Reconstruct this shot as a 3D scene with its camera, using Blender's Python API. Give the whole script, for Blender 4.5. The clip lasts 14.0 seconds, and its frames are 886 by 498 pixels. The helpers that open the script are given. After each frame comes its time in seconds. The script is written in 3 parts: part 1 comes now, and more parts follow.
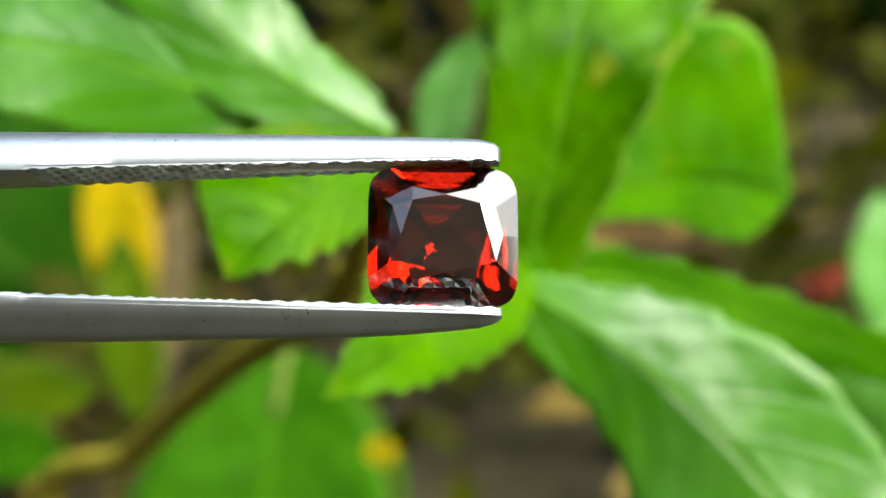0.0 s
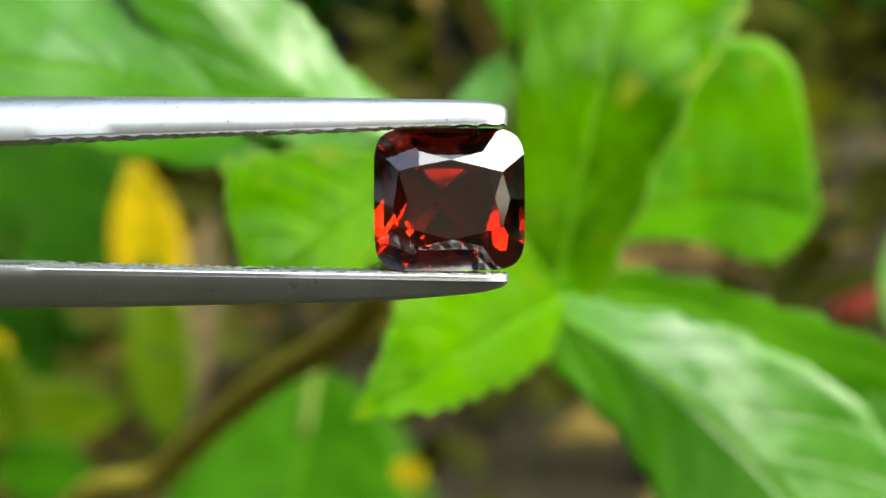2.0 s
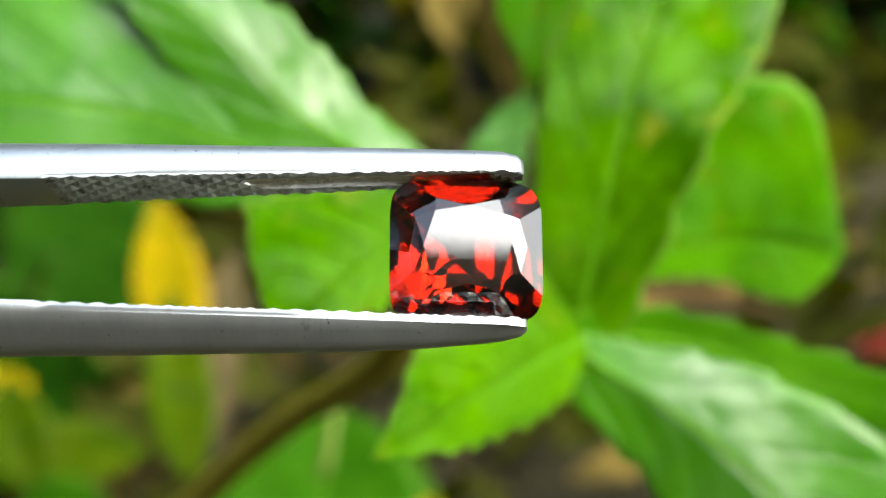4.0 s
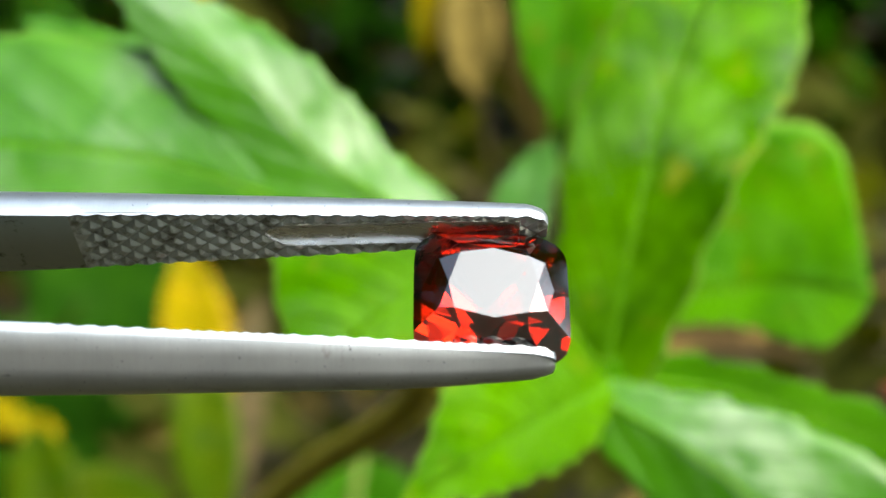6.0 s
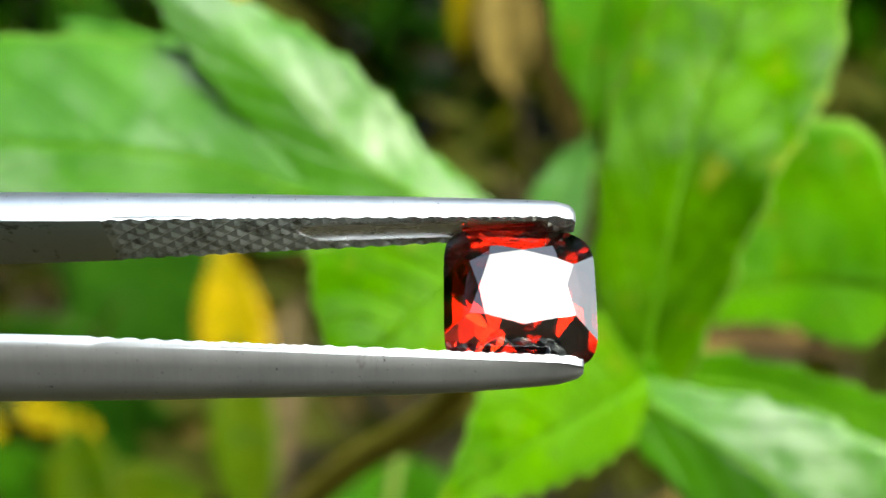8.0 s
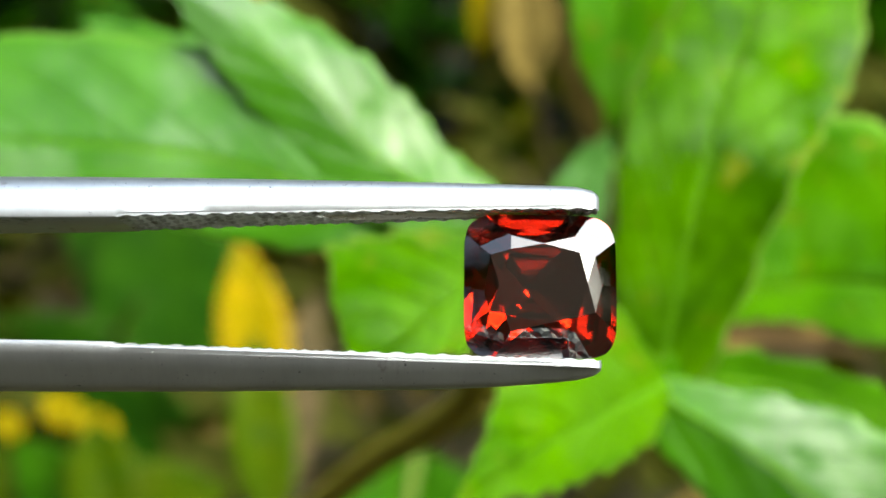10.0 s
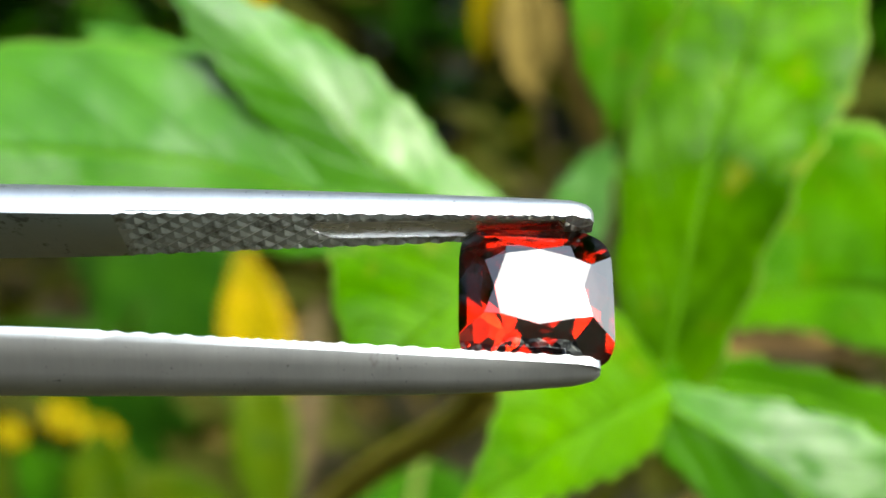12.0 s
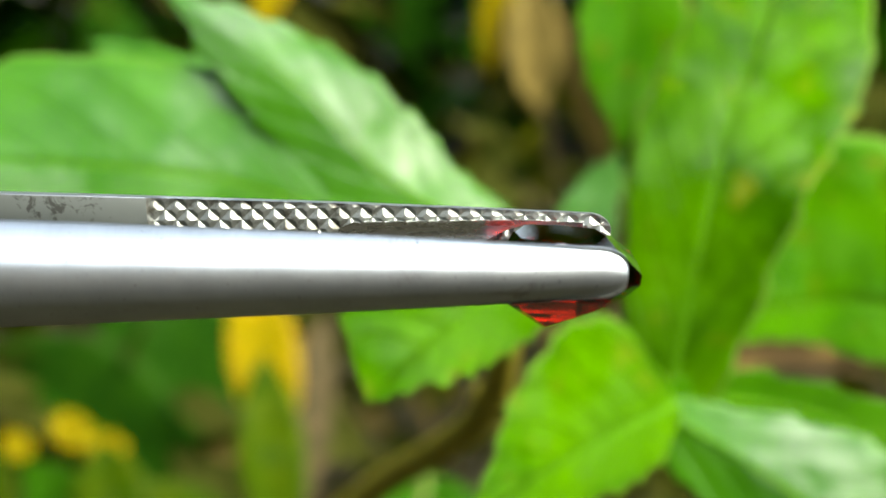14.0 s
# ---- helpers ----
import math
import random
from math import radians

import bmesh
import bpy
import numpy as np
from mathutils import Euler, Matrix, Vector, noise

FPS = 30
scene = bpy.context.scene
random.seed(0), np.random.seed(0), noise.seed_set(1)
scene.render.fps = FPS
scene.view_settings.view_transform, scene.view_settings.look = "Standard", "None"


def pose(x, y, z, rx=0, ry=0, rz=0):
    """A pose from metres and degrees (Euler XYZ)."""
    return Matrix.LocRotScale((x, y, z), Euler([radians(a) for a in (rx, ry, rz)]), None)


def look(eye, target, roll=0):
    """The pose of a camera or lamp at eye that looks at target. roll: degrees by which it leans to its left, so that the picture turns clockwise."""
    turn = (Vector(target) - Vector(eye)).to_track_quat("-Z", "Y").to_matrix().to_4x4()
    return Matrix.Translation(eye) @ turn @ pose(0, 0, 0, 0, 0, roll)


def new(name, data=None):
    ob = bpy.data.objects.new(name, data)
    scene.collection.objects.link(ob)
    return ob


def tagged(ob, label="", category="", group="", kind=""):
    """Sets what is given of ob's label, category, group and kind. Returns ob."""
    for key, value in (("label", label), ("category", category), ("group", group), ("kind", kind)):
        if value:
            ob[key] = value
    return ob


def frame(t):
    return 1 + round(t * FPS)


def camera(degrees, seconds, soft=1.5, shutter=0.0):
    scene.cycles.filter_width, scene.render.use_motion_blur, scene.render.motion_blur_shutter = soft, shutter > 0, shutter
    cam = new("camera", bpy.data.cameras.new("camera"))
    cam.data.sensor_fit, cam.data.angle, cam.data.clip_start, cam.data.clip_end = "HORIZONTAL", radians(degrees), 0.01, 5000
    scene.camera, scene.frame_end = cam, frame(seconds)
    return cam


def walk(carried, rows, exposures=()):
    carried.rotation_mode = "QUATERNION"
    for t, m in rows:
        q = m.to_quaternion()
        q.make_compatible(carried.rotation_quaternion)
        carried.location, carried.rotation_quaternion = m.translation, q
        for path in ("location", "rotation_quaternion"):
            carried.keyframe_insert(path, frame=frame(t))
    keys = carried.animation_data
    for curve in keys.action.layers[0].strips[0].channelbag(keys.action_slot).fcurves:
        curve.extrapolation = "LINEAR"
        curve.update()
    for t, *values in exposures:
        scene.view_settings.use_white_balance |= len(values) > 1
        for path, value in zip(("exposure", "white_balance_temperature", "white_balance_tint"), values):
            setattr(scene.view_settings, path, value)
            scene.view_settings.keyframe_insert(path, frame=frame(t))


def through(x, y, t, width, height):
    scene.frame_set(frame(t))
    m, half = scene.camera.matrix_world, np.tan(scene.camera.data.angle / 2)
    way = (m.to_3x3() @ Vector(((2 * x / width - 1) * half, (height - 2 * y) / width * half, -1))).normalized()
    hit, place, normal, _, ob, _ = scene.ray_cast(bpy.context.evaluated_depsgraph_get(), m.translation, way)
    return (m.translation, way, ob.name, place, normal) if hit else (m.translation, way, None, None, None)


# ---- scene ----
MM = 0.001

# ---- camera and its walk ----
EYE = (0.0, 0.0, 0.30)
SIGHT = 22.0  # degrees below the horizon at the start
VIEW = [
    (0, 68.000, -0.000, 0.000),
    (0.5, 68.201, 0.153, 0.399),
    (1, 68.376, 0.237, 0.596),
    (1.5, 68.449, 0.336, 0.848),
    (2, 68.905, 0.440, 1.087),
    (2.5, 69.312, 0.523, 1.299),
    (3, 69.774, 0.638, 1.571),
    (5.5, 71.888, 1.027, 2.518),
    (6, 72.490, 1.197, 2.916),
    (6.5, 72.726, 1.352, 3.342),
    (7, 72.617, 1.495, 3.728),
    (7.5, 72.583, 1.649, 4.151),
    (8, 72.494, 1.737, 4.339),
    (8.5, 72.454, 1.915, 4.769),
    (11, 72.419, 2.075, 5.164),
    (11.5, 72.717, 2.107, 5.223),
    (12, 72.725, 2.098, 5.172),
    (12.5, 72.808, 2.129, 5.239),
    (13, 72.953, 2.137, 5.229),
    (13.5, 72.928, 2.211, 5.400),
    (14, 73.279, 2.225, 5.432),
]
cam = camera(36, 14.0)
cam.data.dof.use_dof = True
cam.data.dof.focus_distance = 0.0585
cam.data.dof.aperture_fstop = 40.0
walk(cam, [(t, pose(*EYE, a, b, c)) for t, a, b, c in VIEW])
scene.view_settings.exposure = 2.88
scene.view_settings.use_white_balance = True
scene.view_settings.white_balance_temperature, scene.view_settings.white_balance_tint = 6500, 3

# ---- world and sun ----
SUN_UP, SUN_ROUND = 42.5, 123.0
world = bpy.data.worlds.new("sky")
scene.world = world
world.use_nodes = True
wn = world.node_tree
sky = wn.nodes.new("ShaderNodeTexSky")
sky.sky_type = "NISHITA"
sky.sun_disc = False
sky.sun_elevation, sky.sun_rotation = radians(SUN_UP), radians(SUN_ROUND)
sky.dust_density, sky.air_density = 7.0, 1.0
veil = wn.nodes.new("ShaderNodeHueSaturation")  # thin bright cloud takes most of the blue away
veil.inputs["Saturation"].default_value = 0.8
wn.links.new(sky.outputs[0], veil.inputs["Color"])
wn.links.new(veil.outputs[0], wn.nodes["Background"].inputs["Color"])
wn.nodes["Background"].inputs["Strength"].default_value = 0.15
sun_data = bpy.data.lights.new("sun", "SUN")
sun_data.energy, sun_data.angle, sun_data.color = 1.2, radians(85), (1.0, 0.99, 0.97)
sun = new("sun", sun_data)
sun.matrix_basis = look((1.86, -1.14, 2.305), (0, 0.06, 0.28))  # broad: the sun glows through thin cloud


# ---- materials ----
def nodes_of(name):
    m = bpy.data.materials.new(name)
    m.use_nodes = True
    nt = m.node_tree
    return m, nt, nt.nodes["Principled BSDF"]


def add(nt, kind, **values):
    n = nt.nodes.new("ShaderNode" + kind)
    for k, v in values.items():
        n.inputs[k.replace("_", " ")].default_value = v
    return n


def ramp(nt, source, stops):
    r = nt.nodes.new("ShaderNodeValToRGB")
    while len(r.color_ramp.elements) < len(stops):
        r.color_ramp.elements.new(0.5)
    for e, (p, c) in zip(r.color_ramp.elements, stops):
        e.position, e.color = p, (*c, 1)
    nt.links.new(source, r.inputs[0])
    return r.outputs[0]


def maths(nt, op, a, b=None):
    n = nt.nodes.new("ShaderNodeMath")
    n.operation = op
    for i, v in enumerate((a, b)):
        if v is None:
            continue
        if isinstance(v, (int, float)):
            n.inputs[i].default_value = v
        else:
            nt.links.new(v, n.inputs[i])
    return n.outputs[0]


def mixed(nt, factor, a, b):
    n = nt.nodes.new("ShaderNodeMix")
    n.data_type = "RGBA"
    for sock, v in ((n.inputs[0], factor), (n.inputs[6], a), (n.inputs[7], b)):
        if isinstance(v, (int, float)):
            sock.default_value = v
        elif isinstance(v, tuple):
            sock.default_value = (*v, 1)
        else:
            nt.links.new(v, sock)
    return n.outputs[2]


def bumped(nt, bsdf, height, strength, distance):
    b = add(nt, "Bump", Strength=strength, Distance=distance)
    nt.links.new(height, b.inputs["Height"])
    nt.links.new(b.outputs[0], bsdf.inputs["Normal"])


def leaf_material(name, dark, bright, gloss=0.36, through=0.35, vein=(0.05, 0.095, 0.01), spots=0.0, spec=0.5, even=0.06, relief=0.5):
    """A living leaf: mottled blade, paler veins, waxy gloss, light that comes through. UV: along the blade, across it."""
    m, nt, bsdf = nodes_of(name)
    tc = nt.nodes.new("ShaderNodeTexCoord")
    sep = nt.nodes.new("ShaderNodeSeparateXYZ")
    nt.links.new(tc.outputs["UV"], sep.inputs[0])
    along, across = sep.outputs[0], maths(nt, "ABSOLUTE", maths(nt, "SUBTRACT", sep.outputs[1], 0.5))
    big = add(nt, "TexNoise", Scale=110.0, Detail=3.0, Roughness=0.55)
    fine = add(nt, "TexNoise", Scale=900.0, Detail=2.0, Roughness=0.6)
    for n in (big, fine):
        nt.links.new(tc.outputs["Object"], n.inputs["Vector"])
    body = ramp(nt, big.outputs[0], [(0.32, dark), (0.68, bright)])
    body = mixed(nt, maths(nt, "MULTIPLY", fine.outputs[0], 0.25), body, bright)
    # side veins run forward from the midrib
    phase = maths(nt, "FRACT", maths(nt, "MULTIPLY", maths(nt, "SUBTRACT", along, maths(nt, "MULTIPLY", across, 0.55)), 8.0))
    side = maths(nt, "SUBTRACT", 1.0, maths(nt, "MULTIPLY", maths(nt, "ABSOLUTE", maths(nt, "SUBTRACT", phase, 0.5)), 12.0))
    side = maths(nt, "MULTIPLY", maths(nt, "MAXIMUM", side, 0.0), 0.35)
    rib = maths(nt, "MAXIMUM", maths(nt, "SUBTRACT", 1.0, maths(nt, "MULTIPLY", across, 32.0)), 0.0)
    veins = maths(nt, "MAXIMUM", side, rib)
    body = mixed(nt, maths(nt, "MULTIPLY", veins, 0.16), body, vein)
    # pale margin: the highlight along the rim is put into the blade's colour
    rim = ramp(nt, across, [(0.465, (0, 0, 0)), (0.5, (1, 1, 1))])
    body = mixed(nt, maths(nt, "MULTIPLY", rim, 0.55), body, (2 * bright[0] + 0.3 * bright[1], 1.45 * bright[1], bright[2] + 0.3 * bright[1]))
    if spots:
        s = add(nt, "TexNoise", Scale=260.0, Detail=4.0)
        nt.links.new(tc.outputs["Object"], s.inputs["Vector"])
        body = mixed(nt, maths(nt, "MULTIPLY", ramp(nt, s.outputs[0], [(0.60, (0, 0, 0)), (0.72, (1, 1, 1))]), spots), body, (0.10, 0.115, 0.005))
    nt.links.new(body, bsdf.inputs["Base Color"])
    wax = add(nt, "TexNoise", Scale=95.0, Detail=4.0, Roughness=0.6, Distortion=0.4)
    nt.links.new(tc.outputs["Object"], wax.inputs["Vector"])
    shine_here = ramp(nt, wax.outputs[0], [(0.44, (even, even, even)), (0.66, (1, 1, 1))])
    nt.links.new(maths(nt, "MULTIPLY", shine_here, spec), bsdf.inputs["Specular IOR Level"])
    rough = maths(nt, "ADD", maths(nt, "MULTIPLY", big.outputs[0], 0.2), gloss - 0.1)
    nt.links.new(rough, bsdf.inputs["Roughness"])
    pucker = maths(nt, "ADD", maths(nt, "MULTIPLY", fine.outputs[0], 0.35), maths(nt, "MULTIPLY", wax.outputs[0], 1.6))
    bumped(nt, bsdf, maths(nt, "SUBTRACT", pucker, veins), relief, 0.0007)
    shine = nt.nodes.new("ShaderNodeBsdfTranslucent")
    lit = nt.nodes.new("ShaderNodeHueSaturation")
    lit.inputs["Saturation"].default_value, lit.inputs["Value"].default_value = 1.15, 1.35
    nt.links.new(body, lit.inputs["Color"])
    nt.links.new(lit.outputs[0], shine.inputs[0])
    mix = nt.nodes.new("ShaderNodeMixShader")
    mix.inputs[0].default_value = through
    nt.links.new(bsdf.outputs[0], mix.inputs[1])
    nt.links.new(shine.outputs[0], mix.inputs[2])
    nt.links.new(mix.outputs[0], nt.nodes["Material Output"].inputs[0])
    return m


def plain_material(name, dark, bright, scale, rough=0.8, relief=0.4, depth=0.001, stretch=(1, 1, 1)):
    m, nt, bsdf = nodes_of(name)
    tc = nt.nodes.new("ShaderNodeTexCoord")
    mp = nt.nodes.new("ShaderNodeMapping")
    mp.inputs["Scale"].default_value = stretch
    nt.links.new(tc.outputs["Object"], mp.inputs[0])
    big, fine = add(nt, "TexNoise", Scale=scale, Detail=5.0, Roughness=0.6), add(nt, "TexNoise", Scale=scale * 9, Detail=3.0)
    for n in (big, fine):
        nt.links.new(mp.outputs[0], n.inputs["Vector"])
    both = maths(nt, "ADD", maths(nt, "MULTIPLY", big.outputs[0], 0.7), maths(nt, "MULTIPLY", fine.outputs[0], 0.3))
    nt.links.new(ramp(nt, both, [(0.36, dark), (0.64, bright)]), bsdf.inputs["Base Color"])
    bsdf.inputs["Roughness"].default_value = rough
    bsdf.inputs["Specular IOR Level"].default_value = 0.05
    bumped(nt, bsdf, both, relief, depth)
    return m


def steel_material():
    """Satin stainless steel, brushed across the arm, with faint handling marks."""
    m, nt, bsdf = nodes_of("satin_steel")
    tc = nt.nodes.new("ShaderNodeTexCoord")
    mp = nt.nodes.new("ShaderNodeMapping")
    mp.inputs["Scale"].default_value = (9000, 500, 500)
    nt.links.new(tc.outputs["Object"], mp.inputs[0])
    brush = add(nt, "TexNoise", Scale=1.0, Detail=3.0, Roughness=0.7)
    nt.links.new(mp.outputs[0], brush.inputs["Vector"])
    marks = add(nt, "TexNoise", Scale=420.0, Detail=6.0, Roughness=0.65)
    nt.links.new(tc.outputs["Object"], marks.inputs["Vector"])
    tone = ramp(nt, marks.outputs[0], [(0.3, (0.300, 0.332, 0.358)), (0.6, (0.348, 0.384, 0.412))])
    lines = ramp(nt, brush.outputs[0], [(0.35, (0.95, 0.95, 0.95)), (0.62, (1, 1, 1))])
    blend = nt.nodes.new("ShaderNodeMix")
    blend.data_type, blend.blend_type = "RGBA", "MULTIPLY"
    blend.inputs[0].default_value = 1.0
    stain = add(nt, "TexNoise", Scale=330.0, Detail=5.0, Roughness=0.7, Distortion=0.6)
    nt.links.new(tc.outputs["Object"], stain.inputs["Vector"])
    tone = mixed(nt, ramp(nt, stain.outputs[0], [(0.60, (0, 0, 0)), (0.68, (0.6, 0.6, 0.6))]), tone, (0.16, 0.15, 0.14))
    pits = add(nt, "TexNoise", Scale=5200.0, Detail=2.0, Roughness=0.5)
    nt.links.new(tc.outputs["Object"], pits.inputs["Vector"])
    tone = mixed(nt, ramp(nt, pits.outputs[0], [(0.70, (0, 0, 0)), (0.74, (0.8, 0.8, 0.8))]), tone, (0.05, 0.05, 0.05))
    nt.links.new(tone, blend.inputs[6])
    nt.links.new(lines, blend.inputs[7])
    nt.links.new(blend.outputs[2], bsdf.inputs["Base Color"])
    bsdf.inputs["Metallic"].default_value = 1.0
    nt.links.new(maths(nt, "ADD", maths(nt, "MULTIPLY", brush.outputs[0], 0.08), 0.38), bsdf.inputs["Roughness"])
    bumped(nt, bsdf, maths(nt, "ADD", brush.outputs[0], marks.outputs[0]), 0.06, 0.00002)
    return m


def grip_material():
    """The inner faces: ground steel, dull, with dark grime in the hollows."""
    m, nt, bsdf = nodes_of("ground_steel")
    tc = nt.nodes.new("ShaderNodeTexCoord")
    marks = add(nt, "TexNoise", Scale=700.0, Detail=6.0, Roughness=0.7)
    nt.links.new(tc.outputs["Object"], marks.inputs["Vector"])
    nt.links.new(ramp(nt, marks.outputs[0], [(0.36, (0.09, 0.09, 0.07)), (0.50, (0.30, 0.325, 0.31))]), bsdf.inputs["Base Color"])
    bsdf.inputs["Metallic"].default_value = 1.0
    nt.links.new(maths(nt, "SUBTRACT", 0.68, maths(nt, "MULTIPLY", marks.outputs[0], 0.3)), bsdf.inputs["Roughness"])
    return m


def stained_material():
    """The flat of the inner faces: dull steel with dark water stains."""
    m, nt, bsdf = nodes_of("stained_steel")
    tc = nt.nodes.new("ShaderNodeTexCoord")
    cloud = add(nt, "TexNoise", Scale=260.0, Detail=2.0, Roughness=0.5)
    edge = add(nt, "TexNoise", Scale=1500.0, Detail=5.0, Roughness=0.65, Distortion=0.8)
    for n in (cloud, edge):
        nt.links.new(tc.outputs["Object"], n.inputs["Vector"])
    both = maths(nt, "ADD", maths(nt, "MULTIPLY", cloud.outputs[0], 0.55), maths(nt, "MULTIPLY", edge.outputs[0], 0.45))
    nt.links.new(mixed(nt, ramp(nt, both, [(0.55, (0, 0, 0)), (0.60, (0.75, 0.75, 0.75))]), (0.245, 0.275, 0.26), (0.05, 0.05, 0.042)), bsdf.inputs["Base Color"])
    bsdf.inputs["Metallic"].default_value = 1.0
    nt.links.new(maths(nt, "ADD", maths(nt, "MULTIPLY", edge.outputs[0], 0.2), 0.34), bsdf.inputs["Roughness"])
    return m


def channel_material():
    """The finely ground channel: bright steel with dark specks of grime."""
    m, nt, bsdf = nodes_of("polished_steel")
    tc = nt.nodes.new("ShaderNodeTexCoord")
    mp = nt.nodes.new("ShaderNodeMapping")
    mp.inputs["Scale"].default_value = (700, 2600, 2600)
    nt.links.new(tc.outputs["Object"], mp.inputs[0])
    specks = add(nt, "TexNoise", Scale=1.0, Detail=6.0, Roughness=0.65)
    nt.links.new(mp.outputs[0], specks.inputs["Vector"])
    nt.links.new(ramp(nt, specks.outputs[0], [(0.27, (0.10, 0.085, 0.07)), (0.35, (0.58, 0.595, 0.61))]), bsdf.inputs["Base Color"])
    bsdf.inputs["Metallic"].default_value = 1.0
    nt.links.new(maths(nt, "SUBTRACT", 0.40, maths(nt, "MULTIPLY", specks.outputs[0], 0.25)), bsdf.inputs["Roughness"])
    bumped(nt, bsdf, specks.outputs[0], 0.08, 0.00003)
    return m


def gem_material():
    m, nt, bsdf = nodes_of("garnet")
    bsdf.inputs["Base Color"].default_value = (0.078, 0.0016, 0.0004, 1)
    bsdf.inputs["Transmission Weight"].default_value = 1.0
    bsdf.inputs["IOR"].default_value = 1.76
    bsdf.inputs["Roughness"].default_value = 0.0
    return m


STEEL, STAINED, GRIP = steel_material(), stained_material(), grip_material()
CHANNEL, GARNET = channel_material(), gem_material()
FRESH = leaf_material("fresh_leaf", (0.0168, 0.0636, 0.000139), (0.0438, 0.124, 0.000209), gloss=0.40, spots=0.4, spec=0.045, even=0.0, relief=0.8)
BROAD = leaf_material("broad_leaf", (0.00825, 0.0389, 0.000164), (0.0455, 0.134, 0.000248), gloss=0.28, spots=0.6, spec=0.09, even=0.0, relief=0.9)
WAXY = leaf_material("waxy_leaf", (0.0188, 0.0891, 0.000364), (0.0363, 0.141, 0.000484), gloss=0.38, through=0.42, spec=0.7, even=0.25, relief=0.35)
LIGHT = leaf_material("light_green_leaf", (0.0233, 0.0978, 0.000336), (0.0467, 0.152, 0.000448), gloss=0.45, spots=0.5, spec=0.06, relief=0.8)
MIDGREEN = leaf_material("mid_green_leaf", (0.0098, 0.0448, 0.00098), (0.0209, 0.0756, 0.00181), gloss=0.5, vein=(0.02, 0.06, 0.002), spec=0.02)
SHADY = leaf_material("shady_leaf", (0.0175, 0.0731, 0.000429), (0.0319, 0.111, 0.000715), gloss=0.5, spec=0.03)
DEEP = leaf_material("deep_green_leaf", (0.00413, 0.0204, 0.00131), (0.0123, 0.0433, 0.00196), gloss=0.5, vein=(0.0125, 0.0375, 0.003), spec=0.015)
YELLOW = leaf_material("yellowing_leaf", (0.107, 0.0982, 0.000713), (0.194, 0.14, 0.00107), gloss=0.5, vein=(0.102, 0.0887, 0.0102), spec=0.05)
TURNING = leaf_material("turning_leaf", (0.0154, 0.0411, 0.000674), (0.0352, 0.059, 0.000938), gloss=0.5, vein=(0.0682, 0.0682, 0.0102), spec=0.05)
RIB = plain_material("midrib", (0.0296, 0.1, 0.00087), (0.0493, 0.135, 0.00145), 300, 0.5)
PETIOLE = plain_material("pale_petiole", (0.04, 0.065, 0.008), (0.06, 0.085, 0.014), 300, 0.5)
PALE = leaf_material("pale_leaf", (0.0382, 0.123, 0.015), (0.063, 0.171, 0.03), gloss=0.42, spec=0.2)
OLIVE = leaf_material("olive_leaf", (0.00937, 0.0118, 0.00213), (0.032, 0.0368, 0.00638), gloss=0.6, vein=(0.018, 0.016, 0.001), spec=0.0)
DRY = plain_material("dry_leaf", (0.0516, 0.0394, 0.00864), (0.123, 0.0949, 0.0232), 90, 0.7)
STEM = plain_material("stem_bark", (0.144, 0.131, 0.0121), (0.225, 0.193, 0.0226), 160, 0.7)
BROWN = plain_material("withered_leaf", (0.0189, 0.0121, 0.0044), (0.0483, 0.0324, 0.0121), 90, 0.7)
MOSS = leaf_material("weed_leaf", (0.013, 0.018, 0.0006), (0.034, 0.038, 0.0012), gloss=0.6, spec=0.0)
TWIG = plain_material("dry_twig", (0.0174, 0.0145, 0.00682), (0.0493, 0.0389, 0.017), 120, 0.85)
SOIL = plain_material("soil", (0.01, 0.0094, 0.00498), (0.0351, 0.0323, 0.0181), 14, 0.95, 0.9, 0.01)
PETAL = plain_material("yellow_petal", (0.17, 0.142, 0.0012), (0.23, 0.185, 0.0020), 300, 0.6)
RED = plain_material("red_petal", (0.104, 0.0112, 0.0096), (0.152, 0.0224, 0.0176), 300, 0.6)
# brown chosen for what the stone reflects; the wall is added and never in view
UNSEEN_WALL = plain_material("unseen_wall_plaster", (0.486, 0.372, 0.24), (0.612, 0.473, 0.306), 3, 0.9, 0.3, 0.003)


# ---- builders ----
def part(name, bm, material, parent, label="", smooth=False):
    """Links a bmesh as one mesh object under a thing or a part."""
    me = bpy.data.meshes.new(name)
    bm.to_mesh(me)
    bm.free()
    me.materials.append(material)
    if smooth:
        me.shade_smooth()
    ob = new(name, me)
    ob.parent = parent
    return tagged(ob, label) if label else ob


def at(u, v, d):
    """A place in space: u across and v down a plane square to the first line of sight, d metres along it."""
    k = d * math.tan(radians(18)) / 784
    x, z = (u - 784) * k, (441 - v) * k
    c, s = math.cos(radians(-SIGHT)), math.sin(radians(-SIGHT))
    return Vector((EYE[0] + x, EYE[1] + d * c - z * s, EYE[2] + d * s + z * c))


SIGHT_LINE = Vector((0, math.cos(radians(SIGHT)), -math.sin(radians(SIGHT))))
UP_LINE = Vector((0, math.sin(radians(SIGHT)), math.cos(radians(SIGHT))))


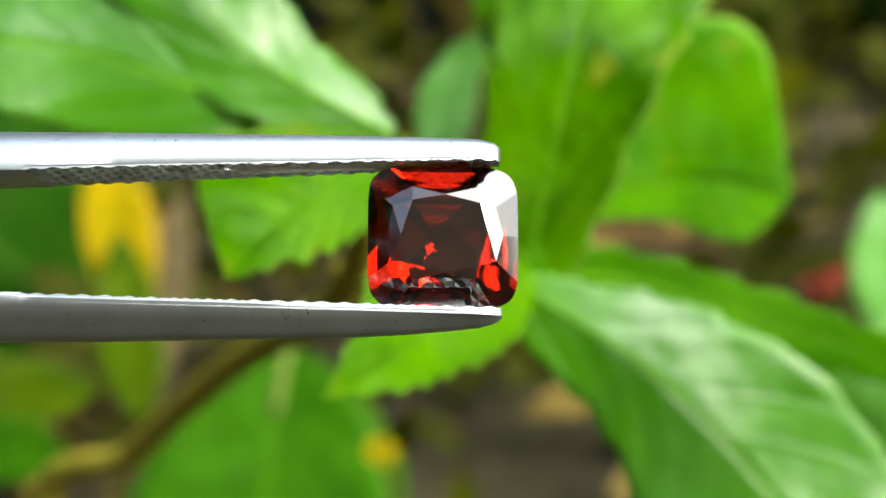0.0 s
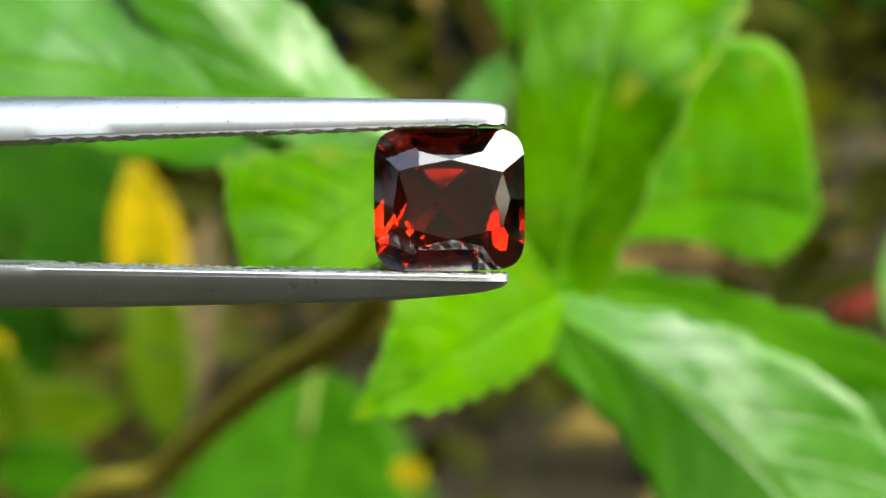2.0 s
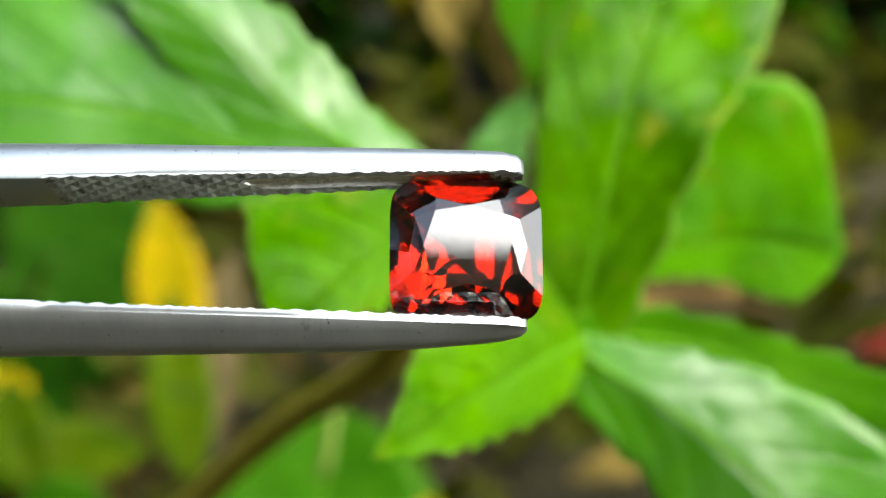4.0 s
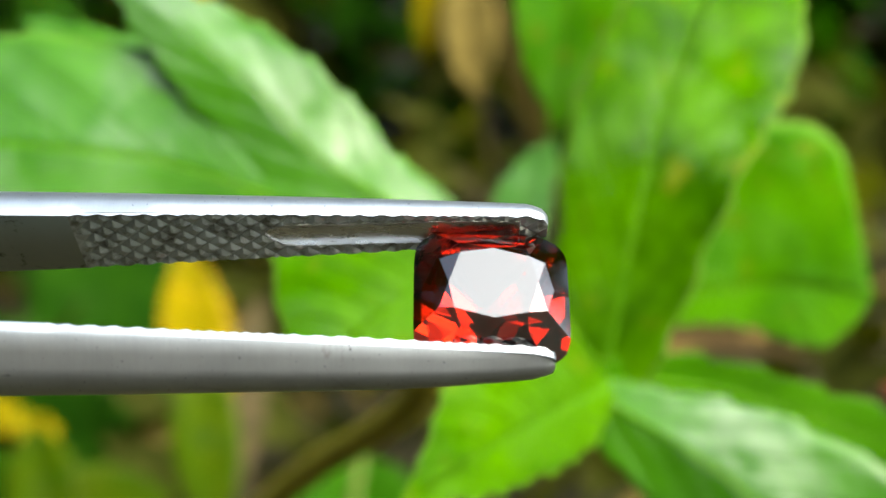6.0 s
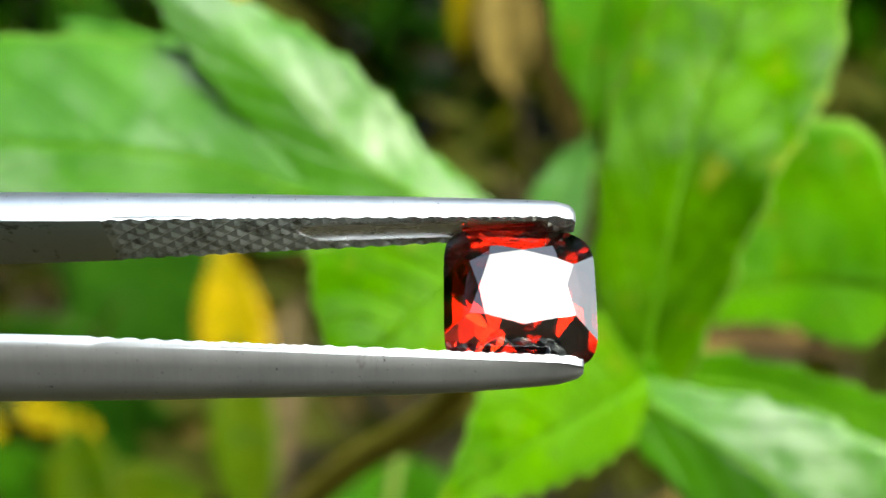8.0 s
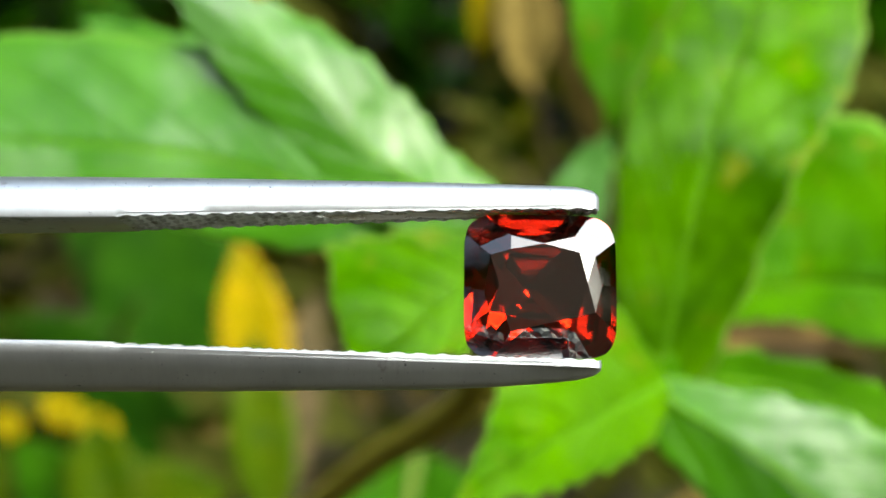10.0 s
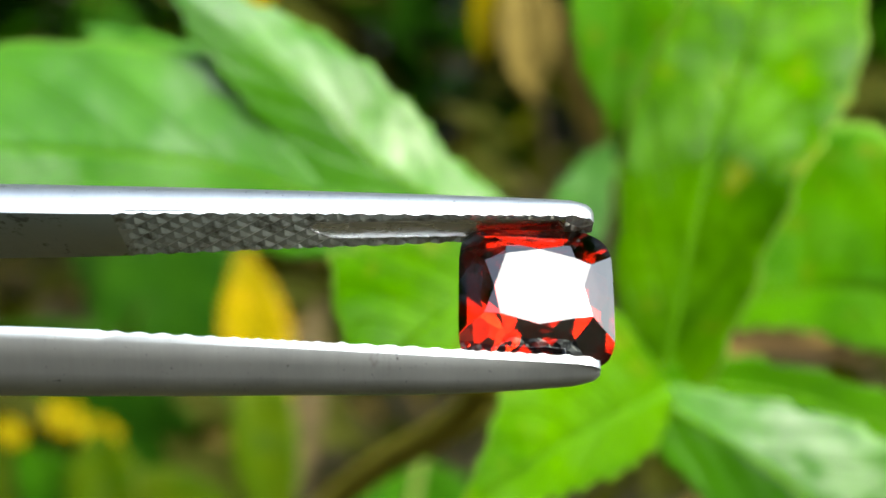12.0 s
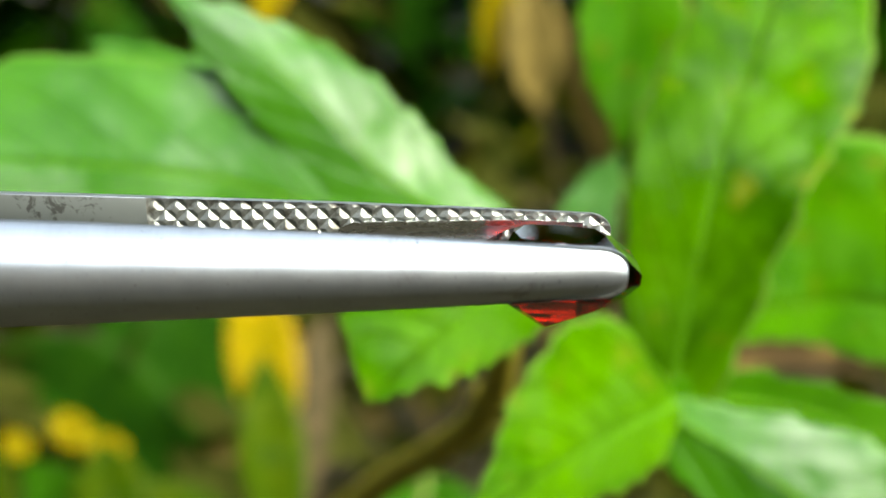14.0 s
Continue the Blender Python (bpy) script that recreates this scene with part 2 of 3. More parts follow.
def leaf_mesh(base, tip, width, turn=0.0, fold=18.0, droop=0.10, sweep=0.0, widest=0.42, teeth=9, seed=0, thick=0.0003, nl=40, nw=14, lift=0.0, asym=0.0, point=1.12):
    """A blade from base to tip: folded along the midrib, drooping, with a toothed wavy margin and real thickness."""
    rnd = random.Random(seed)
    axis = tip - base
    length = axis.length
    ex = axis.normalized()
    ez = UP_LINE * math.sin(radians(lift)) - SIGHT_LINE * math.cos(radians(lift))
    ez = (ez - ex * ez.dot(ex)).normalized()
    ez = Matrix.Rotation(radians(turn), 3, ex) @ ez
    ey = ez.cross(ex)
    waves = [(rnd.uniform(0, 6.28), rnd.uniform(2, 5)) for _ in range(3)]
    bm = bmesh.new()
    uv = bm.loops.layers.uv.new("uv")
    tf = math.tan(radians(fold))
    grid = []
    for side in (0, 1):
        rows = []
        for i in range(nl + 1):
            s = i / nl
            a = s / widest if s < widest else (1 - s) / (1 - widest)
            prof = max(0.0, 1 - (1 - a) ** 2.1) ** (0.62 if s < widest else point)
            row = []
            for j in range(nw + 1):
                q = 2 * j / nw - 1
                edge = abs(q) ** 6
                tooth = 1 + edge * (0.075 * ((s * teeth) % 1.0) - 0.03) if 0.12 < s < 0.97 else 1.0
                y = q * width / 2 * prof * tooth * (1 + asym if q > 0 else 1 - asym)
                lift = abs(y) * tf * (1 - 0.3 * abs(q))
                wav = sum(math.sin(p + k * s * 6.28) for p, k in waves) / 3
                z = lift + width * 0.03 * wav * q * q - droop * length * (s - 0.25) ** 2 * 1.6
                pillow = width * 0.003 * abs(math.sin((s - 0.275 * abs(q)) * 9 * math.pi)) * (1 - edge) * min(1, abs(q) * 4)
                z += pillow - side * thick * (1 - 0.6 * edge)
                y2 = y + sweep * length * 4 * s * (1 - s)
                row.append(bm.verts.new(base + ex * (s * length) + ey * y2 + ez * z))
            rows.append(row)
        grid.append(rows)
    for side, rows in enumerate(grid):
        for i in range(nl):
            for j in range(nw):
                quad = [(i, j), (i + 1, j), (i + 1, j + 1), (i, j + 1)]
                if not side:
                    quad.reverse()
                f = bm.faces.new([rows[a][b] for a, b in quad])
                for lp, (a, b) in zip(f.loops, quad):
                    lp[uv].uv = (a / nl, b / nw)
    a, b = grid
    for i in range(nl):
        for j in (0, nw):
            f = bm.faces.new([a[i][j], a[i + 1][j], b[i + 1][j], b[i][j]])
            for lp in f.loops:
                lp[uv].uv = (i / nl, j / nw)
    bmesh.ops.remove_doubles(bm, verts=bm.verts, dist=1e-6)
    bmesh.ops.recalc_face_normals(bm, faces=bm.faces)
    return bm


def shaped_leaf(mid, left, right, fold=8.0, lift=0.0, root_lift=None, teeth=9, seed=0, thick=0.0003, nl=54, nw=16, butt=0.0012):
    """A blade grown along a curved midrib. left and right: (place along the rib, half width in mm). lift: how far it looks
    up, which may change from the root on. Returns blade and rib."""
    rnd = random.Random(seed)
    fine = curve_points(mid, 24)
    reach = [0.0]
    for p, q in zip(fine, fine[1:]):
        reach.append(reach[-1] + (q - p).length)
    length = reach[-1]

    def along(s):
        return Vector([float(np.interp(s * length, reach, [p[k] for p in fine])) for k in range(3)])

    def half(side, s):
        xs, ys = zip((0.0, butt * 1000), *side, (1.0, 0.0))
        return sum(float(np.interp(min(1.0, max(0.0, s + o)), xs, ys)) for o in (-0.045, -0.0225, 0, 0.0225, 0.045)) / 5 * MM * NEAR

    def facing(s):
        t = radians(lift if root_lift is None else lift + (root_lift - lift) * (1 - s) ** 1.5)
        return UP_LINE * math.sin(t) - SIGHT_LINE * math.cos(t)

    waves = [(rnd.uniform(0, 6.28), rnd.uniform(1.2, 3.5)) for _ in range(3)]
    marks = [rnd.uniform(-0.25, 0.25) for _ in range(teeth + 2)]
    tf = math.tan(radians(fold))
    bm = bmesh.new()
    uv = bm.loops.layers.uv.new("uv")
    grid, rib = [], []
    for side in (0, 1):
        rows = []
        for i in range(nl + 1):
            s = i / nl
            p = along(s)
            ex = (along(min(1, s + 0.02)) - along(max(0, s - 0.02))).normalized()
            out = facing(s)
            ez = (out - ex * out.dot(ex)).normalized()
            ey = ez.cross(ex)
            if not side and s < 0.97:
                rib.append(p - ez * 0.00012)
            taper = min(1.0, (1 - s) / 0.03)
            row = []
            for j in range(nw + 1):
                q = 2 * j / nw - 1
                w = half(left if q > 0 else right, s) * (0.25 + 0.75 * taper)
                edge = abs(q) ** 6
                k = s * teeth + marks[int(s * teeth)] * math.sin(math.pi * ((s * teeth) % 1.0))
                y = q * (w + (edge * 0.0007 * ((k % 1.0) - 0.5) * (0.55 + 0.9 * abs(marks[int(s * teeth)]) / 0.25) if 0.10 < s < 0.96 else 0.0))
                wav = sum(math.sin(a + b * s * 6.28 + (1.5 if q > 0 else 0)) for a, b in waves) / 3
                z = abs(y) * tf * (1 - 0.3 * abs(q)) + w * 0.10 * wav * q * q
                z += w * 0.016 * abs(math.sin((s - 0.2 * abs(q)) * 8 * math.pi)) * (1 - edge) * min(1, abs(q) * 4)
                z -= side * thick * (1 - 0.6 * edge)
                row.append(bm.verts.new(p + ey * y + ez * z))
            rows.append(row)
        grid.append(rows)
    for side, rows in enumerate(grid):
        for i in range(nl):
            for j in range(nw):
                quad = [(i, j), (i + 1, j), (i + 1, j + 1), (i, j + 1)]
                if not side:
                    quad.reverse()
                f = bm.faces.new([rows[a][b] for a, b in quad])
                for lp, (a, b) in zip(f.loops, quad):
                    lp[uv].uv = (a / nl, b / nw)
    a, b = grid
    for i in range(nl):
        for j in (0, nw):
            f = bm.faces.new([a[i][j], a[i + 1][j], b[i + 1][j], b[i][j]])
            for lp in f.loops:
                lp[uv].uv = (i / nl, j / nw)
    bmesh.ops.remove_doubles(bm, verts=bm.verts, dist=1e-6)
    bmesh.ops.recalc_face_normals(bm, faces=bm.faces)
    n = len(rib)
    return bm, tube_mesh(rib, [0.00032 * (1 - 0.8 * i / n) for i in range(n)], 8)


def midrib_mesh(base, tip, turn=0.0, droop=0.10, sweep=0.0, lift=0.0, r=0.0003):
    """The raised rib along a blade's middle, tapering to the tip."""
    axis = tip - base
    ex = axis.normalized()
    ez = UP_LINE * math.sin(radians(lift)) - SIGHT_LINE * math.cos(radians(lift))
    ez = Matrix.Rotation(radians(turn), 3, ex) @ (ez - ex * ez.dot(ex)).normalized()
    ey = ez.cross(ex)
    pts = []
    for i in range(25):
        s = 0.96 * i / 24
        pts.append(base + axis * s + ey * (sweep * axis.length * 4 * s * (1 - s)) + ez * (-droop * axis.length * (s - 0.25) ** 2 * 1.6 - 0.00012))
    return tube_mesh(pts, [r * (1 - 0.8 * i / 24) for i in range(25)], 8)


def tube_mesh(points, radii, sides=10):
    """A tapered stalk through the points."""
    bm = bmesh.new()
    rings = []
    n = len(points)
    for i, p in enumerate(points):
        d = (points[min(i + 1, n - 1)] - points[max(i - 1, 0)]).normalized()
        u = d.orthogonal().normalized()
        w = d.cross(u)
        rings.append([bm.verts.new(p + (u * math.cos(k) + w * math.sin(k)) * radii[i]) for k in [6.2832 * j / sides for j in range(sides)]])
    for r0, r1 in zip(rings, rings[1:]):
        best = min(range(sides), key=lambda o: sum((r0[j].co - r1[(j + o) % sides].co).length for j in range(sides)))
        r1[:] = r1[best:] + r1[:best]
        for j in range(sides):
            bm.faces.new([r0[j], r0[(j + 1) % sides], r1[(j + 1) % sides], r1[j]])
    bm.faces.new(rings[0][::-1])
    bm.faces.new(rings[-1])
    bmesh.ops.recalc_face_normals(bm, faces=bm.faces)
    return bm


def curve_points(ctrl, n=24):
    """A smooth line through the control points."""
    pts = [ctrl[0] * 2 - ctrl[1], *ctrl, ctrl[-1] * 2 - ctrl[-2]]
    out = []
    for i in range(len(ctrl) - 1):
        p0, p1, p2, p3 = pts[i:i + 4]
        for k in range(n):
            t = k / n
            out.append(0.5 * (2 * p1 + (p2 - p0) * t + (2 * p0 - 5 * p1 + 4 * p2 - p3) * t * t + (3 * p1 - p0 - 3 * p2 + p3) * t ** 3))
    out.append(ctrl[-1].copy())
    return out


def shifted(bm, origin):
    bmesh.ops.translate(bm, verts=bm.verts, vec=-origin)
    return bm


# ---- the large structure ----
def build_ground():
    bm = bmesh.new()
    n = 90
    half = 60.0
    vs = []
    for i in range(n + 1):
        for j in range(n + 1):
            a, b = 2 * i / n - 1, 2 * j / n - 1
            x, y = half * a * abs(a) ** 3, half * b * abs(b) ** 3 + 0.6
            z = 0.03 * (noise.noise(Vector((x * 5, y * 5, 0))) + 0.5 * noise.noise(Vector((x * 17, y * 17, 3)))) - 0.02
            vs.append(bm.verts.new((x, y, z)))
    for i in range(n):
        for j in range(n):
            k = i * (n + 1) + j
            bm.faces.new([vs[k], vs[k + n + 1], vs[k + n + 2], vs[k + 1]])
    ob = part("ground", bm, SOIL, None, smooth=True)
    tagged(ob, "dark brown garden soil littered with dry leaves", "ground", kind="structure")


def build_walls():
    """Added unseen wall behind the camera: closes the place, keeps the stone's reflections brown."""
    for name, x0, x1, y0, y1, h in [("unseen_wall_south", -2.2, 2.6, -1.15, -1.0, 1.48)]:
        bm = bmesh.new()
        bmesh.ops.create_cube(bm, size=1)
        for v in bm.verts:
            v.co = Vector(((x0 + x1) / 2 + v.co.x * (x1 - x0), (y0 + y1) / 2 + v.co.y * (y1 - y0), h / 2 - 0.05 + v.co.z * (h + 0.1)))
        ob = part(name, bm, UNSEEN_WALL, None)
        tagged(ob, "plain brown wall added out of view behind the camera", "wall", kind="structure")


build_ground()
build_walls()


# ---- tweezers and gem ----
def interp(x, pts):
    xs, ys = zip(*pts)
    return float(np.interp(x, xs, ys))


TIP_X = 2.56     # the tips lie this far past the stone's middle, in mm
RECESS = 0.34    # how far the knurled face is let into the arm
KNURL_END = 20.2
TOOTH = 0.19     # height of the knurls


def inner_z(s):
    return interp(s, [(0, 3.15), (22, 2.54), (34, 2.45), (50, 2.8), (70, 3.6), (95, 4.1), (120, 3.2), (138, 1.2), (150, 0.05)])


def arm_width(s, sign=1):
    w = interp(s, [(0, 1.95), (2.6, 2.25), (7.4, 2.8), (12, 3.3), (22, 4.2), (26, 4.5), (60, 7.2), (100, 9.0), (135, 8.6), (150, 7.0)])
    tip, blunt = (1.0, 0.22) if sign > 0 else (1.1, 0.40)
    return w * (math.sqrt(max(0, 1 - (1 - s / tip) ** 2)) * (1 - blunt) + blunt if s < tip else 1)


def arm_thick(s, sign=1):
    if sign < 0 and s < 7:   # the lower tip is ground thinner
        return interp(s, [(0, 0.46), (0.25, 0.66), (1, 0.88), (2, 1.02), (4.7, 1.3), (7, 1.45)])
    return interp(s, [(0, 0.70), (0.25, 0.94), (1, 1.12), (2, 1.2), (7, 1.45), (17, 1.86), (22, 2.02), (40, 2.1), (100, 1.4), (150, 1.2)])


def arm_mesh(sign):
    bm = bmesh.new()
    ss = [0, 0.06, 0.16, 0.3, 0.5, 0.75, 1.0, 1.4] + [1 + 0.8 * k for k in range(1, 24)] + [20.15, 20.25] + [21.4 + 1.5 * k for k in range(20)] + [52 + 4 * k for k in range(25)]
    rings = []
    # the lower arm is ground to a slightly flatter slope
    flank = [(0.965, 0.40), (0.87, 0.64), (0.70, 0.84), (0.52, 0.94)] if sign > 0 else [(0.97, 0.27), (0.72, 0.56), (0.52, 0.79), (0.43, 0.88)]
    for s in ss:
        w, t, zi = arm_width(s, sign) / 2, arm_thick(s, sign), inner_z(s)
        half = [(0.955, RECESS), (0.985, 0.14), (1.0, 0.19)] if s < KNURL_END else [(0.965, 0.004), (0.988, 0.03), (1.0, 0.19)]
        half += [(q, max(z * t, 0.24 + 0.02 * k)) for k, (q, z) in enumerate([*flank, (0.30, 0.985 if sign > 0 else 0.955), (0.10, 1.0)])]
        prof = [(-w * q, z) for q, z in half] + [(w * q, z) for q, z in reversed(half)]
        rings.append([bm.verts.new(((TIP_X - s) * MM, y * MM, sign * (zi + z) * MM)) for y, z in prof])
    m = len(rings[0])
    for r0, r1 in zip(rings, rings[1:]):
        for j in range(m):
            f = bm.faces.new([r0[j], r0[(j + 1) % m], r1[(j + 1) % m], r1[j]])
            f.material_index = 1 if j == m - 1 else 0
    bm.faces.new(rings[0])
    bm.faces.new(rings[-1][::-1])
    bmesh.ops.recalc_face_normals(bm, faces=bm.faces)
    hard = [e for e in bm.edges if len(e.link_faces) == 2 and e.calc_face_angle(0) > 0.62]
    for e in hard:
        e.smooth = False
    return bm


def grip_mesh(sign):
    """Diamond knurling that runs out over the edges as teeth, with a smooth polished channel down the middle near the tip."""
    bm = bmesh.new()
    pitch, row = 0.95, 0.475
    nx, ny = 520, 96
    tri = lambda q: 1 - abs(2 * (q % 1.0) - 1)
    rnd = random.Random(5 + sign)
    worn = {}
    rows, smooth_cells = [], []
    for i in range(nx + 1):
        s = 0.03 + (KNURL_END + 0.03) * i / nx
        w = arm_width(s, sign) * 0.492
        chan = min(0.78, w - 0.40)
        line = []
        for j in range(ny + 1):
            y = w * (2 * j / ny - 1)
            u, v = s / pitch + y / (2 * row), s / pitch - y / (2 * row)
            cell = (math.floor(u), math.floor(v))
            if cell not in worn:
                worn[cell] = rnd.uniform(0.62, 0.84)
            rise = min(min(tri(u), tri(v)) * 1.12, worn[cell])
            depth = TOOTH * max(0.03, 1 - rise)
            depth *= (0.55 + 0.45 * min(1.0, (w - abs(y)) / 0.16)) * min(1.0, 0.04 + (KNURL_END - s) / 0.45)
            polished = 1.2 < s < 12.2 and abs(y) < chan * min(1.0, (12.2 - s) / 0.9) ** 0.5
            if polished:
                depth = 0.06 + 0.26 * (1 - (y / chan) ** 2) * min(1.0, (s - 1.2) / 0.3)
            smooth_cells.append(polished)
            line.append(bm.verts.new(((TIP_X - s) * MM, y * MM, sign * (inner_z(s) + depth) * MM)))
        low = sign * (inner_z(s) + RECESS + 0.03) * MM
        line = [bm.verts.new((line[0].co.x, line[0].co.y, low)), *line, bm.verts.new((line[0].co.x, line[-1].co.y, low))]
        rows.append(line)
    for i in range(nx):
        for j in range(ny + 2):
            f = bm.faces.new([rows[i][j], rows[i + 1][j], rows[i + 1][j + 1], rows[i][j + 1]])
            if 0 < j <= ny and smooth_cells[i * (ny + 1) + j - 1] and smooth_cells[(i + 1) * (ny + 1) + j - 1]:
                f.material_index = 1
                f.smooth = True
            if j in (0, ny + 1):
                f.material_index = 2
    for line in (rows[0], rows[-1]):
        ends = [bm.verts.new((v.co.x, v.co.y, line[0].co.z)) for v in line[1:-1]]
        ends = [line[0], *ends, line[-1]]
        for j in range(len(line) - 1):
            vs = [line[j], line[j + 1], ends[j + 1], ends[j]]
            if len(set(vs)) > 2:
                bm.faces.new(list(dict.fromkeys(vs)))
    bmesh.ops.recalc_face_normals(bm, faces=bm.faces)
    return bm


def build_tweezers():
    tw = new("tweezers")
    tagged(tw, "satin stainless steel gem tweezers with knurled tips gripping a red stone", "tweezers")
    for name, sign, lab in (("upper_arm", 1, "bright satin steel arm"), ("lower_arm", -1, "grey satin steel arm")):
        arm = part(name, arm_mesh(sign), STEEL, tw, lab, smooth=True)
        arm.data.materials.append(STAINED)
        face = part("grip_face", grip_mesh(sign), GRIP, arm, "ground steel face with diamond knurling and a polished channel")
        face.data.materials.append(CHANNEL)
        face.data.materials.append(STEEL)
    bm = bmesh.new()
    bmesh.ops.create_cube(bm, size=1)
    for v in bm.verts:
        v.co = Vector((-149.0 + v.co.x * 9, v.co.y * 6.5, v.co.z * 2.6)) * MM
    bmesh.ops.bevel(bm, geom=bm.edges[:], offset=0.7 * MM, segments=2, affect="EDGES")
    part("joint", bm, STEEL, tw)
    return tw


def cushion(a, b, ang, n=6.0):
    """A point of the stone's outline: a square with softly rounded corners."""
    c, s = math.cos(ang), math.sin(ang)
    return a * math.copysign(abs(c) ** (2 / n), c) if abs(c) > 1e-9 else 0.0, b * math.copysign(abs(s) ** (2 / n), s) if abs(s) > 1e-9 else 0.0


TWIST = 3.5   # degrees by which the stone is turned in the grip
SEAT = 0.36   # the stone sits this far back between the tips, in mm


def cut(bm, point, normal):
    """Grinds one flat facet: takes off all that lies beyond the plane and closes the stone again."""
    got = bmesh.ops.bisect_plane(bm, geom=bm.verts[:] + bm.edges[:] + bm.faces[:], dist=1e-5, plane_co=point, plane_no=normal, clear_outer=True)
    rim = [e for e in got["geom_cut"] if isinstance(e, bmesh.types.BMEdge)]
    rim = [e for e in rim if e.is_boundary]
    if len(rim) > 2:
        bmesh.ops.edgeloop_fill(bm, edges=rim)


def facet(bm, p, q, r):
    n = (q - p).cross(r - p).normalized()
    cut(bm, p, n if n.dot(p - Vector((0, 0.3, 0))) > 0 else -n)


def gem_mesh():
    """A cushion stone ground plane by plane: brilliant crown, stepped pavilion. The table looks along -y."""
    a, b = 3.28, 3.10
    crown, shoulder, belt = 1.05, 0.80, 0.15
    P = lambda x, z, h: Vector((x * a, -belt - h, z * b))
    bm = bmesh.new()
    outline = [cushion(a, b, 6.2831853 * k / 72) for k in range(72)]
    front, back = [bm.verts.new((x, -4, z)) for x, z in outline], [bm.verts.new((x, 4, z)) for x, z in outline]
    for k in range(72):
        bm.faces.new([front[k], front[k - 1], back[k - 1], back[k]])
    bm.faces.new(front)
    bm.faces.new(back[::-1])
    bmesh.ops.recalc_face_normals(bm, faces=bm.faces)
    # crown: the table's corners and the tips of the star facets, a little uneven as in a hand-cut stone
    table = [P(x, z, crown) for x, z in ((0.57, 0.02), (0.47, 0.43), (0.01, 0.55), (-0.42, 0.47), (-0.57, -0.02), (-0.50, -0.41), (0.0, -0.55), (0.44, -0.45))]
    star = [P(x, z, shoulder) for x, z in ((0.68, 0.38), (0.42, 0.66), (-0.41, 0.67), (-0.68, 0.40), (-0.69, -0.37), (-0.42, -0.65), (0.41, -0.65), (0.68, -0.38))]
    cut(bm, table[0], Vector((0, -1, 0)))
    eighth = math.pi / 4

    def rim(ang):
        x, z = cushion(a, b, ang)
        return Vector((x, -belt, z))
    for k in range(8):
        facet(bm, table[k], table[(k + 1) % 8], star[k])
        facet(bm, table[k], star[k], star[k - 1])
        facet(bm, star[k], rim(k * eighth), rim((k + 0.5) * eighth))
        facet(bm, star[k], rim((k + 0.5) * eighth), rim((k + 1) * eighth))
    # pavilion: three steps on each side, with narrow steps across the corners; the keel lies off the middle
    R = 3.2
    depth, reach = belt, 1.0
    for slope, until, off, bevel in ((52, 0.78, 0.0, 0.5), (40, 0.42, -0.12, 0.26), (36, 0.0, -0.36, 0.22)):
        tilt, flat = radians(slope), math.atan(math.tan(radians(slope)) / math.sqrt(2))
        for k in range(8):
            d = Vector((math.cos(k * eighth), 0, math.sin(k * eighth)))
            lean, far = (flat, math.sqrt(2) * reach * R - bevel) if k % 2 else (tilt, reach * R)
            cut(bm, d * far + Vector((off, depth, 0)), d * math.sin(lean) + Vector((0, math.cos(lean), 0)))
        depth += (reach - until) * R * math.tan(tilt)
        reach = until
    bmesh.ops.dissolve_degenerate(bm, edges=bm.edges[:], dist=1e-4)
    bmesh.ops.translate(bm, verts=bm.verts, vec=(0.07, SEAT, 0))
    bmesh.ops.scale(bm, verts=bm.verts, vec=(MM, MM, MM))
    bmesh.ops.rotate(bm, verts=bm.verts, cent=(0, 0, 0), matrix=Matrix.Rotation(radians(TWIST), 3, "Z"))
    bmesh.ops.recalc_face_normals(bm, faces=bm.faces)
    return bm


def build_gem():
    """One closed stone, split along its natural borders: table, crown, girdle, pavilion."""
    stone = new("gemstone")
    whole = gem_mesh()
    front = Matrix.Rotation(radians(TWIST), 3, "Z") @ Vector((0, -1, 0))

    def zone(f):
        n = f.normal.dot(front)
        return "table" if n > 0.999 else "crown" if n > 0.1 else "girdle" if n > -0.1 else "pavilion"
    whole.normal_update()
    for name in ("table", "crown", "girdle", "pavilion"):
        bm = whole.copy()
        bm.normal_update()
        bmesh.ops.delete(bm, geom=[f for f in bm.faces if zone(f) != name], context="FACES")
        part(name, bm, GARNET, stone)
    whole.free()
    return stone


tweezers = build_tweezers()
gem = build_gem()
tagged(gem, "deep red faceted cushion-cut garnet held between tweezer tips", "gemstone")


# ---- the leafy plant ----
def foot_of(p, dx=0.0, dy=0.0):
    return Vector((p.x + dx, p.y + dy, 0.0))


NEAR, FAR = 0.85, 1.5   # how far off the plant with the tweezers before it stands, and the undergrowth


def near(u, v, d):
    return at(u, v, d * NEAR)


def behind(u, v, d):
    return at(u, v, d * FAR)


